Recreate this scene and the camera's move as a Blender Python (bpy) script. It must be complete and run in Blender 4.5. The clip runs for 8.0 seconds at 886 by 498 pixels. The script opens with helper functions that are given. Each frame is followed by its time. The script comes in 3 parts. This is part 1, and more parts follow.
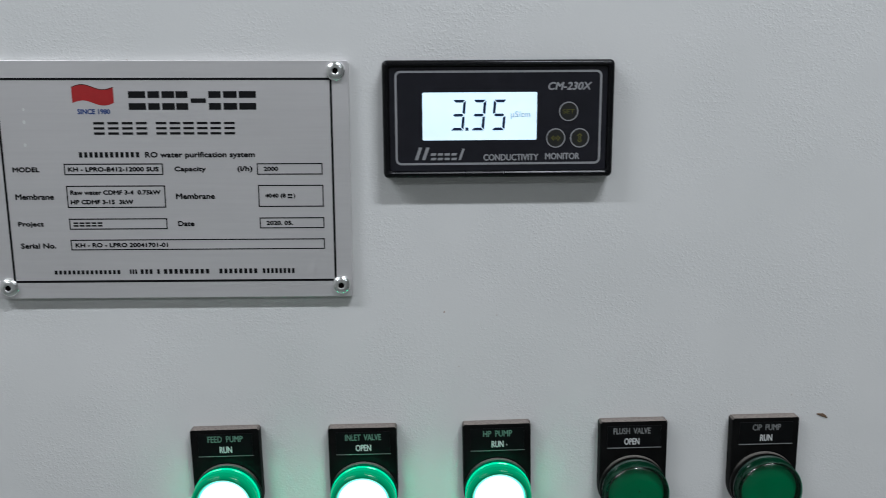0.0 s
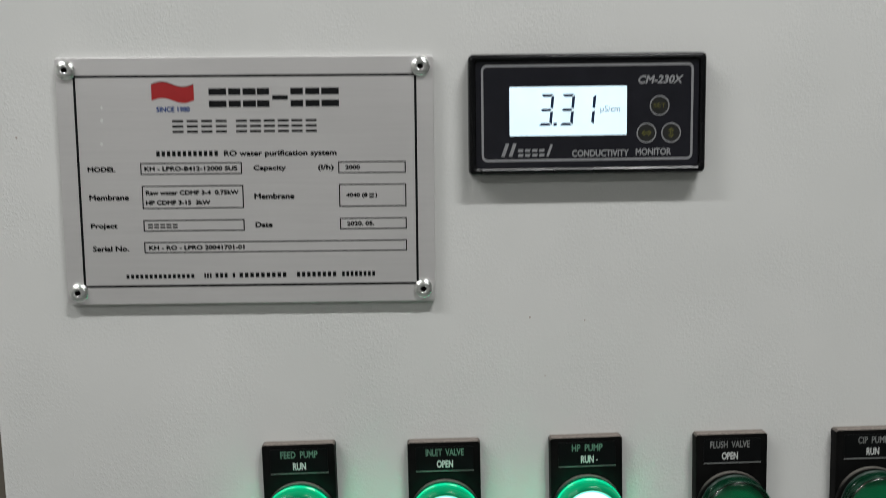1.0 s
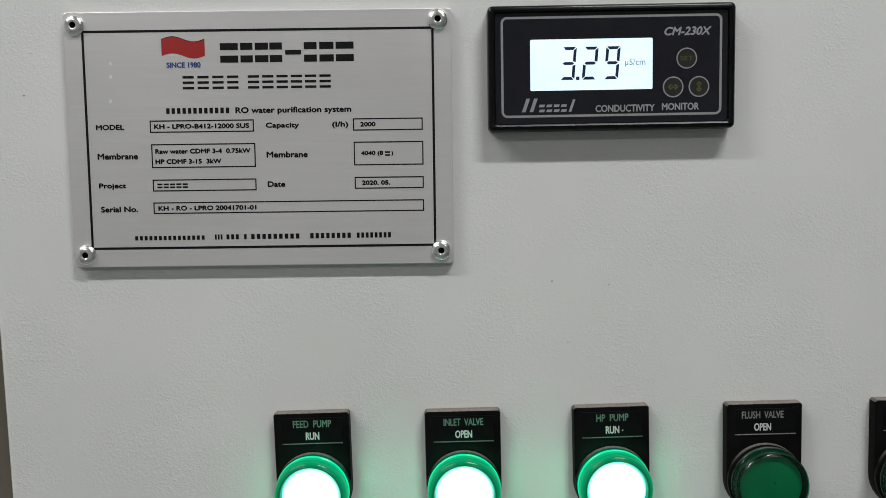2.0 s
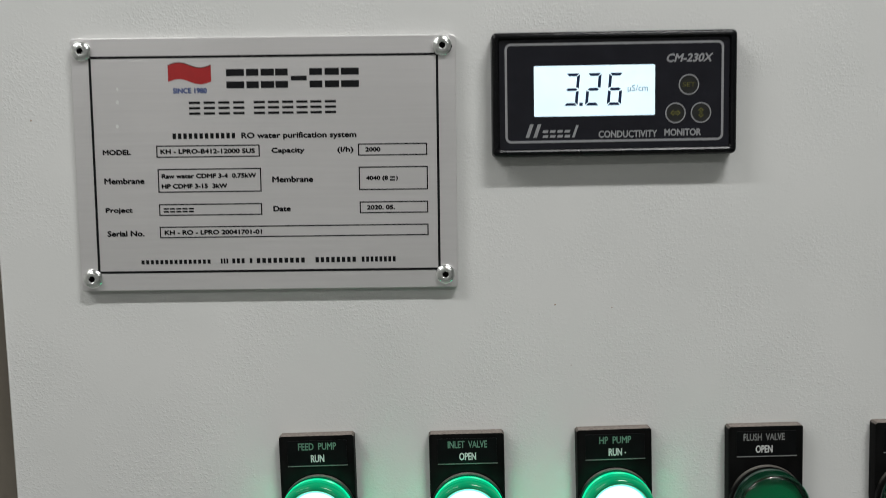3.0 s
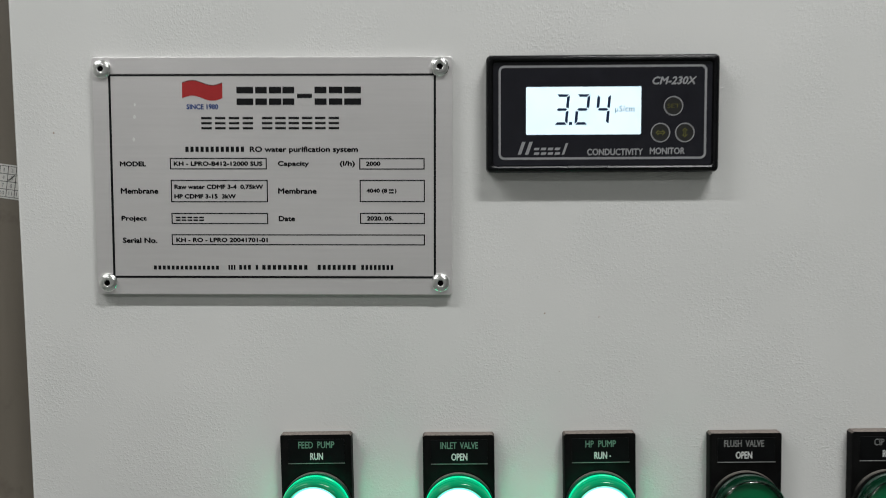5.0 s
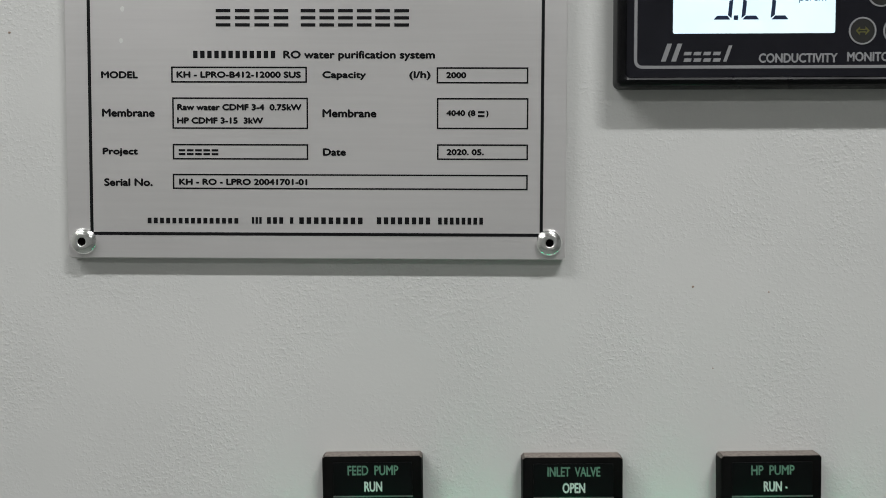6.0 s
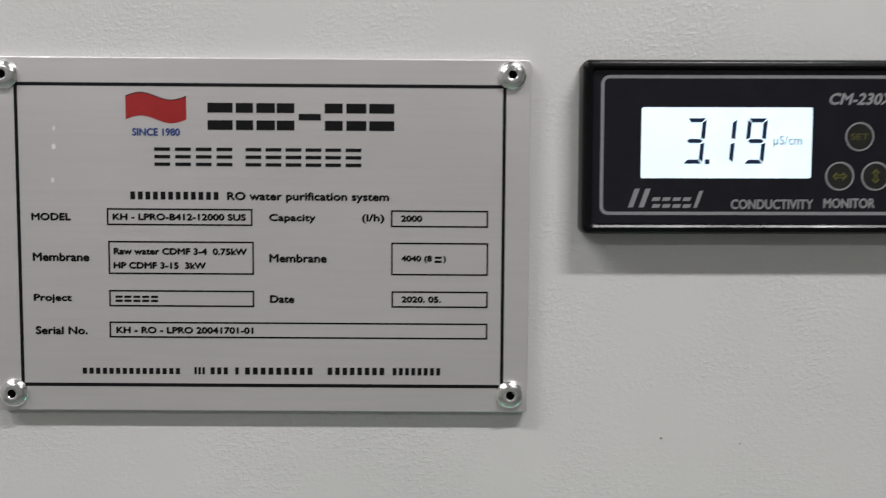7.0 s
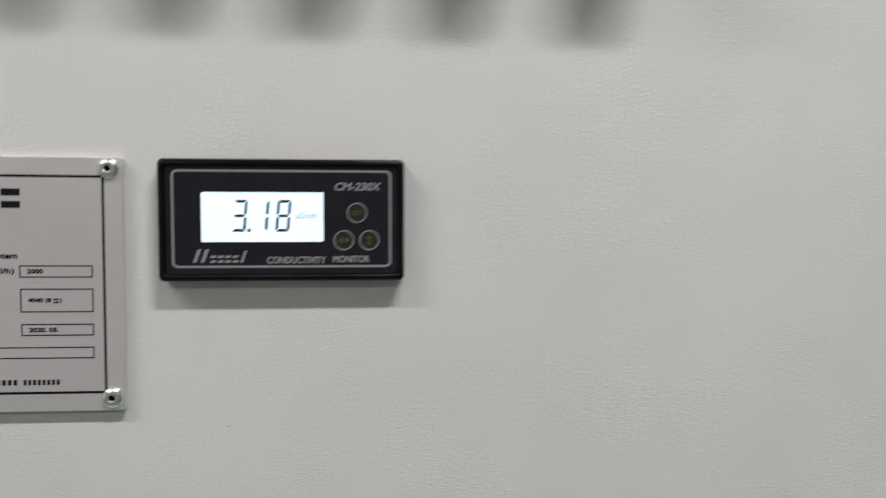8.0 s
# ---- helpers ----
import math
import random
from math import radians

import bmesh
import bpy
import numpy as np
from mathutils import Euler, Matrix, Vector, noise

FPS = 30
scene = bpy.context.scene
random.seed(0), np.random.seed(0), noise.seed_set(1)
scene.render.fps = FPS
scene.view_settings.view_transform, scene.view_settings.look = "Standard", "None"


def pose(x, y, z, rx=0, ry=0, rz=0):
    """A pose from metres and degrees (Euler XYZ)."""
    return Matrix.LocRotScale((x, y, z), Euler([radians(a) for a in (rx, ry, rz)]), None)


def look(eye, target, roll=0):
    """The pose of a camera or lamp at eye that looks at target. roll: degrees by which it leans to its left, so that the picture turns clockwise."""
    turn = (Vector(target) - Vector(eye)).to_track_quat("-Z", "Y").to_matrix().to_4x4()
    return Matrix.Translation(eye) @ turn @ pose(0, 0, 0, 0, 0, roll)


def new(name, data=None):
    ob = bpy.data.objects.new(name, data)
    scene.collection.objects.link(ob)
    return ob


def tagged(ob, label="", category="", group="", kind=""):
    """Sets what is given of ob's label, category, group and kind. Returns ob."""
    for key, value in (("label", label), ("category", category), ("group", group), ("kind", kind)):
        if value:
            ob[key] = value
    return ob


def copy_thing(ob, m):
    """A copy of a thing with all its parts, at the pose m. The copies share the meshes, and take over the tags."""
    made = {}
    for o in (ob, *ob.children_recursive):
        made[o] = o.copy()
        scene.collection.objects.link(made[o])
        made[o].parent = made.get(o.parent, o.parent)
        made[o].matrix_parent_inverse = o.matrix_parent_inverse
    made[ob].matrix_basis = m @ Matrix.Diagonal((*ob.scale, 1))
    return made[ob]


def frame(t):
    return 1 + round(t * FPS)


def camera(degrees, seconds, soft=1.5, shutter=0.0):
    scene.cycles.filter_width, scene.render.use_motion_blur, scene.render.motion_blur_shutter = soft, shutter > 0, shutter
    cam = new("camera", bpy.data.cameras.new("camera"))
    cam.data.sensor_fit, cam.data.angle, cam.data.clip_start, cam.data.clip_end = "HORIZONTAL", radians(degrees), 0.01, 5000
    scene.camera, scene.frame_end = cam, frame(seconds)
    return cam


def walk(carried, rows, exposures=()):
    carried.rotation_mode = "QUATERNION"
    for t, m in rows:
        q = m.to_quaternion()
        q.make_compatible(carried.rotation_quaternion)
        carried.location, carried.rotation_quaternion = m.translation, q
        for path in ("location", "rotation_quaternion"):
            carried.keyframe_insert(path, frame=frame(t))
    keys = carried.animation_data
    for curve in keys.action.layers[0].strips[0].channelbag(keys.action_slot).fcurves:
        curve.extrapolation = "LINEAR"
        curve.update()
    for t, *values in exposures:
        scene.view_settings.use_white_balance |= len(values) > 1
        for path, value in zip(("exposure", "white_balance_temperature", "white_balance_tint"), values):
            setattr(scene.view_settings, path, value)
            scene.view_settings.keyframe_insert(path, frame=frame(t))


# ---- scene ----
cam = camera(57.0, 8.0, 0.65, 0.28)
PATH = [
    (0, (0.18050, -0.34641, 1.58722), (0.23163, 1.61702, 1.20994), -0.08),
    (0.2, (0.17209, -0.34612, 1.58849), (0.20842, 1.61997, 1.22355), 0.04),
    (0.5, (0.16099, -0.34869, 1.58489), (0.19255, 1.62886, 1.28769), -0.12),
    (0.7, (0.15598, -0.34560, 1.58405), (0.18127, 1.63827, 1.33182), -0.23),
    (1, (0.14796, -0.33646, 1.55679), (0.18294, 1.65246, 1.34948), -0.55),
    (1.2, (0.14798, -0.33086, 1.54203), (0.17108, 1.65530, 1.30830), -0.62),
    (1.5, (0.14451, -0.33246, 1.53288), (0.15165, 1.65716, 1.32955), -0.76),
    (1.7, (0.14803, -0.33045, 1.53327), (0.13868, 1.66139, 1.35307), -0.69),
    (2.8, (0.14138, -0.32041, 1.53841), (0.16703, 1.67247, 1.37174), -0.84),
    (3, (0.14428, -0.32806, 1.54315), (0.14718, 1.66497, 1.37629), -0.70),
    (3.2, (0.14895, -0.34362, 1.55439), (0.13908, 1.64761, 1.36758), -0.59),
    (3.5, (0.15794, -0.37197, 1.55625), (0.16680, 1.62218, 1.40366), -0.28),
    (4, (0.16215, -0.39001, 1.56145), (0.15150, 1.60516, 1.42286), -0.20),
    (4.1, (0.16315, -0.38807, 1.55900), (0.14231, 1.60775, 1.43153), -0.06),
    (4.2, (0.16016, -0.38514, 1.55855), (0.15709, 1.61074, 1.43027), -0.12),
    (5.3, (0.14601, -0.31283, 1.53067), (0.10605, 1.68192, 1.39156), 0.05),
    (5.5, (0.13512, -0.28527, 1.52217), (0.09544, 1.70899, 1.37605), 0.05),
    (5.7, (0.12556, -0.26563, 1.51803), (0.08816, 1.72928, 1.38037), 0.24),
    (6, (0.11722, -0.24917, 1.51583), (0.08872, 1.74825, 1.41825), 0.23),
    (6.2, (0.11484, -0.24394, 1.51850), (0.10158, 1.75398, 1.42819), 0.35),
    (6.5, (0.11077, -0.23559, 1.53001), (0.11240, 1.76162, 1.42450), 0.23),
    (6.7, (0.11217, -0.22724, 1.54019), (0.11718, 1.77101, 1.45661), 0.31),
    (7, (0.12528, -0.23270, 1.56246), (0.13438, 1.76298, 1.43128), 0.37),
    (7.2, (0.13611, -0.23960, 1.56972), (0.16768, 1.75405, 1.41364), 0.40),
    (7.3, (0.14553, -0.24455, 1.57535), (0.18231, 1.74582, 1.38285), 0.41),
    (7.5, (0.16836, -0.26246, 1.57361), (0.23757, 1.72880, 1.40014), 0.43),
    (7.6, (0.18233, -0.27330, 1.58241), (0.27959, 1.70951, 1.33953), 0.49),
    (7.7, (0.19407, -0.28668, 1.57565), (0.34373, 1.69948, 1.39466), 0.72),
    (7.8, (0.20380, -0.30206, 1.58088), (0.42945, 1.67746, 1.40598), 0.75),
    (7.9, (0.22153, -0.31743, 1.58512), (0.44758, 1.66307, 1.42233), 0.78),
    (8, (0.24327, -0.33181, 1.58636), (0.44203, 1.65405, 1.45664), 0.50),
]
EXPOSURES = [(0.0, -0.07, 5950, 11), (0.2, -0.06, 6250, 10), (0.5, -0.05, 6400, 10), (1.0, -0.02, 6480, 10), (1.5, 0.0, 6450, 10), (3.0, 0.0, 6500, 10), (4.0, 0.0, 6510, 10), (5.5, 0.0, 6450, 10), (6.0, 0.0, 6450, 10), (7.0, 0.06, 6520, 14), (7.6, 0.17, 6530, 14), (8.0, 0.125, 6540, 14)]
walk(cam, [(t, look(eye, target, roll)) for t, eye, target, roll in PATH], EXPOSURES)

# ---- light ----
world = bpy.data.worlds.new("room_air")
world.use_nodes = True
world.node_tree.nodes["Background"].inputs[0].default_value = (0.9, 0.95, 1.0, 1)
world.node_tree.nodes["Background"].inputs[1].default_value = 0.02
scene.world = world


def tube_lamp(x, y, z, watts, length=1.2, width=0.06, color=(0.97, 0.98, 0.97)):
    data = bpy.data.lights.new("tube_light", "AREA")
    data.shape, data.size, data.size_y, data.energy, data.color = "RECTANGLE", length, width, watts, color
    ob = new("tube_light", data)
    ob.matrix_world = pose(x, y, z)
    return ob


KEY_Y = -0.696
# The first two tubes answer to the shadows; the rear pair is added fill.
TUBES = ((0.65, KEY_Y, 17.9, 0.56), (-1.10, KEY_Y, 18.4, 1.2), (-1.2, -2.2, 9.4, 1.2), (1.3, -2.2, 6.2, 1.2))
for tube_x, tube_y, tube_watts, tube_length in TUBES:
    tube_lamp(tube_x, tube_y, 2.83, tube_watts, tube_length)
MM = 0.001


# ---- materials ----
class Nodes:
    """A small wrapper round one material's node tree."""

    def __init__(self, name):
        self.mat = bpy.data.materials.new(name)
        self.mat.use_nodes = True
        self.tree = self.mat.node_tree
        self.bsdf = self.tree.nodes["Principled BSDF"]
        self.coord = self.add("ShaderNodeTexCoord").outputs["Object"]

    def add(self, kind, **values):
        node = self.tree.nodes.new(kind)
        for key, value in values.items():
            node.inputs[key.replace("_", " ")].default_value = value
        return node

    def link(self, a, b):
        self.tree.links.new(a, b)
        return a

    def noise(self, scale, detail=3.0, stretch=None, rough=0.5, warp=0.0):
        n = self.add("ShaderNodeTexNoise", Scale=scale, Detail=detail, Roughness=rough, Distortion=warp)
        if stretch:
            m = self.add("ShaderNodeMapping", Scale=stretch)
            self.link(self.coord, m.inputs["Vector"])
            self.link(m.outputs["Vector"], n.inputs["Vector"])
        else:
            self.link(self.coord, n.inputs["Vector"])
        return n.outputs["Fac"]

    def ramp(self, fac, a, b, lo=0.0, hi=1.0):
        r = self.add("ShaderNodeMapRange")
        r.inputs["From Min"].default_value, r.inputs["From Max"].default_value = a, b
        r.inputs["To Min"].default_value, r.inputs["To Max"].default_value = lo, hi
        self.link(fac, r.inputs["Value"])
        return r.outputs["Result"]

    def mix(self, fac, a, b):
        m = self.tree.nodes.new("ShaderNodeMix")
        m.data_type = "RGBA"
        for socket, value in ((m.inputs[0], fac), (m.inputs[6], a), (m.inputs[7], b)):
            if isinstance(value, (tuple, float)):
                socket.default_value = (*value, 1) if isinstance(value, tuple) else value
            else:
                self.link(value, socket)
        return m.outputs[2]

    def math(self, op, a, b):
        m = self.tree.nodes.new("ShaderNodeMath")
        m.operation = op
        for socket, value in ((m.inputs[0], a), (m.inputs[1], b)):
            if isinstance(value, float):
                socket.default_value = value
            else:
                self.link(value, socket)
        return m.outputs[0]

    def bump(self, height, distance, strength=1.0):
        b = self.add("ShaderNodeBump", Strength=strength, Distance=distance)
        self.link(height, b.inputs["Height"])
        self.link(b.outputs["Normal"], self.bsdf.inputs["Normal"])

    def set(self, color=None, rough=None, metal=None, **more):
        for key, value in (("Base Color", color), ("Roughness", rough), ("Metallic", metal), *((k.replace("_", " "), v) for k, v in more.items())):
            if value is None:
                continue
            socket = self.bsdf.inputs[key]
            if isinstance(value, (tuple, float, int)):
                socket.default_value = (*value, 1) if isinstance(value, tuple) else value
            else:
                self.link(value, socket)
        return self.mat


def plain(name, color, rough=0.5, metal=0.0, vary=0.15, scale=300.0, bump=0.0, **more):
    """A surface of one colour with slight uneven tone and gloss at two scales."""
    n = Nodes(name)
    fine, wide = n.noise(scale), n.noise(scale * 0.07, 4.0)
    fac = n.math("ADD", n.math("MULTIPLY", fine, 0.5), n.math("MULTIPLY", wide, 0.5))
    dark = tuple(c * (1 - vary) for c in color)
    light = tuple(min(1.0, c * (1 + vary)) for c in color)
    col = n.mix(n.ramp(fac, 0.3, 0.7), dark, light)
    if bump:
        n.bump(fine, bump)
    return n.set(col, n.ramp(wide, 0.3, 0.7, max(rough - 0.06, 0.02), min(rough + 0.06, 1.0)), metal, **more)


def painted_door():
    """Light grey baked paint with patches of fine wrinkle relief, faint grime."""
    n = Nodes("light_grey_enamel")
    wrinkle = n.noise(680.0, 1.8, (0.95, 1.0, 1.1), 0.5, 0.35)
    crest = n.ramp(wrinkle, 0.44, 0.70)
    grain = n.ramp(n.noise(1150.0, 1.0, None, 0.4, 0.2), 0.52, 0.76)
    patch = n.ramp(n.noise(26.0, 4.0), 0.40, 0.60, 0.10, 1.0)
    wave = n.noise(9.0, 2.0)
    relief = n.math("ADD", n.math("MULTIPLY", crest, 0.5), n.math("MULTIPLY", grain, 0.55))
    height = n.math("ADD", n.math("MULTIPLY", relief, patch), n.math("MULTIPLY", wave, 0.3))
    n.bump(height, 0.00012)
    tone = n.mix(n.ramp(n.noise(14.0, 4.0), 0.3, 0.75), (0.60, 0.60, 0.585), (0.655, 0.65, 0.635))
    grime = n.ramp(n.noise(75.0, 6.0, None, 0.7), 0.66, 0.82, 0.0, 0.35)
    col = n.mix(grime, tone, (0.44, 0.41, 0.36))
    return n.set(col, n.ramp(wrinkle, 0.3, 0.7, 0.42, 0.55), 0.0, Specular_IOR_Level=0.4)


def brown_paint():
    n = Nodes("brown_grey_paint")
    blot = n.ramp(n.noise(38.0, 5.0, None, 0.65), 0.56, 0.74)
    streak = n.noise(60.0, 3.0, (1.0, 1.0, 0.12))
    col = n.mix(n.ramp(streak, 0.3, 0.7), (0.145, 0.124, 0.098), (0.182, 0.158, 0.128))
    col = n.mix(n.math("MULTIPLY", blot, 0.6), col, (0.06, 0.045, 0.032))
    n.bump(n.noise(500.0, 2.0), 0.00008)
    return n.set(col, 0.5, 0.0)


def plate_metal():
    """Satin aluminium, brushed along x, with a few pale scuffs."""
    n = Nodes("satin_aluminium")
    grain = n.noise(900.0, 3.0, (0.04, 1.0, 1.0))
    wide = n.noise(20.0, 3.0)
    col = n.mix(n.ramp(grain, 0.3, 0.7), (0.665, 0.645, 0.642), (0.690, 0.670, 0.667))
    n.bump(grain, 0.000003)
    return n.set(col, n.ramp(wide, 0.3, 0.7, 0.36, 0.44), 0.55)


def dusty_plastic(name, color, rough, dust=(0.27, 0.235, 0.21), amount=0.85, gloss=0.09):
    """Plastic on whose upward faces dust has settled."""
    n = Nodes(name)
    geo = n.tree.nodes.new("ShaderNodeNewGeometry")
    sep = n.tree.nodes.new("ShaderNodeSeparateXYZ")
    n.link(geo.outputs["Normal"], sep.inputs[0])
    up = n.ramp(sep.outputs["Z"], 0.35, 0.9)
    grain = n.ramp(n.noise(900.0, 4.0, None, 0.7), 0.25, 0.6, 0.45, 1.0)
    fac = n.math("MULTIPLY", n.math("MULTIPLY", up, grain), amount)
    base = n.mix(n.ramp(n.noise(150.0, 4.0), 0.35, 0.7), color, tuple(c * 1.5 + 0.001 for c in color))
    n.bump(n.noise(1400.0, 2.0), 0.00002)
    return n.set(n.mix(fac, base, dust), n.ramp(fac, 0.0, 0.5, rough, 0.9), 0.0, Specular_IOR_Level=gloss)


def glowing(name, base, glow, strength, rough=0.25):
    n = Nodes(name)
    tone = n.ramp(n.noise(120.0, 2.0), 0.3, 0.7, 0.92 * strength, 1.08 * strength)
    n.link(tone, n.bsdf.inputs["Emission Strength"])
    n.bsdf.inputs["Emission Color"].default_value = (*glow, 1)
    return n.set(base, rough, 0.0, Specular_IOR_Level=0.2)


def hot_cap():
    """The lamp's face: the bulb behind it makes the middle hottest."""
    n = Nodes("lit_lamp_cap")
    flat = n.add("ShaderNodeMapping", Scale=(1.0, 0.0, 1.0))
    n.link(n.coord, flat.inputs["Vector"])
    far = n.tree.nodes.new("ShaderNodeVectorMath")
    far.operation = "LENGTH"
    n.link(flat.outputs["Vector"], far.inputs[0])
    n.link(n.ramp(far.outputs["Value"], 0.0098, 0.0117, 4.5, 0.40), n.bsdf.inputs["Emission Strength"])
    n.link(n.mix(n.ramp(far.outputs["Value"], 0.0099, 0.0115), (0.75, 1.0, 0.92), (0.04, 1.0, 0.70)), n.bsdf.inputs["Emission Color"])
    return n.set((0.3, 0.6, 0.45), 0.3, 0.0)


def lit_rim():
    """The lens's rounded shoulder: it glows towards its side, and is deepest green round the cap."""
    n = Nodes("lit_green_lens")
    flat = n.add("ShaderNodeMapping", Scale=(1.0, 0.0, 1.0))
    n.link(n.coord, flat.inputs["Vector"])
    far = n.tree.nodes.new("ShaderNodeVectorMath")
    far.operation = "LENGTH"
    n.link(flat.outputs["Vector"], far.inputs[0])
    inner = n.ramp(far.outputs["Value"], 0.0117, 0.0123, 0.30, 0.06)
    outer = n.ramp(far.outputs["Value"], 0.0120, 0.0144, 0.04, 0.42)
    n.link(n.math("ADD", inner, outer), n.bsdf.inputs["Emission Strength"])
    n.bsdf.inputs["Emission Color"].default_value = (0.0, 0.66, 0.26, 1)
    return n.set((0.001, 0.03, 0.014), 0.14, 0.0, Specular_IOR_Level=0.2)


def clear_shell():
    """Thin clear green plastic: it lets light straight through and gleams."""
    n = Nodes("clear_green_shell")
    clear = n.add("ShaderNodeBsdfTransparent")
    n.link(n.mix(n.ramp(n.noise(140.0, 2.0), 0.3, 0.7), (0.20, 0.60, 0.45), (0.26, 0.66, 0.50)), clear.inputs["Color"])
    gleam = n.add("ShaderNodeBsdfGlossy", Roughness=0.12)
    both = n.tree.nodes.new("ShaderNodeMixShader")
    both.inputs[0].default_value = 0.045
    n.link(clear.outputs["BSDF"], both.inputs[1])
    n.link(gleam.outputs["BSDF"], both.inputs[2])
    n.link(both.outputs["Shader"], n.tree.nodes["Material Output"].inputs["Surface"])
    return n.mat


M_DOOR = painted_door()
M_BROWN = brown_paint()
M_PLATE = plate_metal()
M_INK = plain("black_ink", (0.006, 0.006, 0.007), 0.55, 0.0, 0.3, 900, Specular_IOR_Level=0.15)
M_FADED = plain("faded_grey_ink", (0.13, 0.13, 0.14), 0.6, 0.0, 0.3, 900)
M_RED = plain("red_ink", (0.34, 0.012, 0.013), 0.45, 0.0, 0.1, 500)
M_DARKRED = plain("dark_red_ink", (0.07, 0.012, 0.012), 0.45, 0.0, 0.1, 500)
M_BLUE = plain("blue_ink", (0.022, 0.055, 0.20), 0.5, 0.0, 0.2, 500)
M_CHROME = plain("chromed_steel", (0.92, 0.92, 0.91), 0.20, 1.0, 0.04, 700, 0.00002)
# Near black: holds the rivet bore's shade in its colour, and one dirt dot.
M_HOLE = plain("bore_shade_and_dirt", (0.004, 0.003, 0.003), 0.9, Specular_IOR_Level=0.05)
M_BEZEL = plain("black_bezel_plastic", (0.003, 0.003, 0.0038), 0.24, 0.0, 0.3, 500, Specular_IOR_Level=0.22)
M_FASCIA = plain("black_gloss_fascia", (0.011, 0.011, 0.0155), 0.16, 0.0, 0.2, 120, Specular_IOR_Level=0.35)
M_SILVER = plain("silver_print", (0.29, 0.29, 0.30), 0.45, 0.2, 0.1, 600)
M_YELLOW = plain("dull_yellow_print", (0.105, 0.10, 0.016), 0.5, 0.0, 0.2, 600)
M_KEY = plain("membrane_key", (0.010, 0.010, 0.009), 0.35, 0.0, 0.3, 300)
M_LCD = glowing("backlit_lcd", (0.48, 0.54, 0.60), (0.72, 0.92, 1.0), 0.80, 0.3)
M_SEGMENT = plain("lcd_segment", (0.005, 0.016, 0.06), 0.4, 0.0, 0.1, 400)
M_UNIT = plain("lcd_unit_print", (0.19, 0.33, 0.43), 0.4, 0.0, 0.1, 400)
M_LEGEND = dusty_plastic("black_legend_plastic", (0.0022, 0.0022, 0.0022), 0.46)
M_INSERT = plain("black_engraving_stock", (0.0035, 0.0038, 0.0042), 0.36, 0.0, 0.3, 200, Specular_IOR_Level=0.13)
M_GREYTEXT = plain("worn_engraved_letters", (0.19, 0.195, 0.19), 0.6, 0.0, 0.45, 1500)
M_EDGELINE = plain("dim_insert_edge", (0.11, 0.115, 0.11), 0.6, 0.0, 0.5, 1500)
M_GREENTEXT = plain("green_grey_engraved_letters", (0.11, 0.23, 0.165), 0.6, 0.0, 0.4, 1500)
M_WHITETEXT = plain("white_engraved_letters", (0.54, 0.55, 0.54), 0.6, 0.0, 0.2, 1500)
M_RING = dusty_plastic("lamp_collar_plastic", (0.005, 0.005, 0.0046), 0.45, (0.20, 0.185, 0.165))
M_LENS_OFF = dusty_plastic("dark_green_lens", (0.0004, 0.014, 0.0085), 0.10, (0.07, 0.115, 0.09), 0.42, 0.3)
M_CAP_OFF = plain("green_lamp_cap", (0.0006, 0.31, 0.19), 0.35, 0.0, 0.10, 60, Specular_IOR_Level=0.2)
M_LENS_ON = lit_rim()
M_SKIRT_ON = glowing("lit_green_lens_side", (0.003, 0.10, 0.045), (0.0, 0.62, 0.26), 0.55, 0.14)
M_LIP_ON = glowing("lit_green_lens_lip", (0.003, 0.10, 0.045), (0.0, 0.80, 0.37), 1.0, 0.2)
# Overbright hidden ring, added to spread the lit lamps' green onto the door.
M_HALO_RING = glowing("added_green_halo_glow", (0.003, 0.10, 0.045), (0.0, 0.80, 0.36), 13.5, 0.3)
M_CAP_ON = hot_cap()
M_SHELL = clear_shell()
M_BUTTON = plain("black_button_plastic", (0.015, 0.015, 0.015), 0.4)
M_PAPER = plain("sticker_paper", (0.66, 0.65, 0.62), 0.7, 0.0, 0.05, 400)
M_SMEAR = plain("dried_brown_smear", (0.14, 0.09, 0.055), 0.8, 0.0, 0.5, 900)
M_SPECK = plain("grime_speck", (0.30, 0.225, 0.18), 0.9, 0.0, 0.4, 900)
M_SCUFF = plain("pale_scuff", (0.80, 0.80, 0.78), 0.6, 0.2, 0.05, 900)
M_ROOMWALL = plain("off_white_wall", (0.55, 0.55, 0.53), 0.8, 0.0, 0.06, 20)
# Grey tuned for how much light the unseen south and east walls return.
M_DIMWALL = plain("grey_wall", (0.46, 0.465, 0.455), 0.8, 0.0, 0.1, 10)
M_CEIL = plain("white_ceiling_board", (0.75, 0.75, 0.73), 0.85, 0.0, 0.05, 20)
M_FLOOR = plain("grey_epoxy_floor", (0.22, 0.24, 0.22), 0.4, 0.0, 0.15, 6)
M_HOUSING = plain("white_lamp_housing", (0.8, 0.8, 0.79), 0.4, 0.0, 0.03, 40)
M_TUBE = glowing("fluorescent_tube", (0.8, 0.8, 0.8), (1.0, 0.98, 0.94), 6.0)


# ---- mesh helpers: outlines lie in x and z, the front looks along -y ----
def finish(bm):
    bmesh.ops.recalc_face_normals(bm, faces=bm.faces)
    return bm


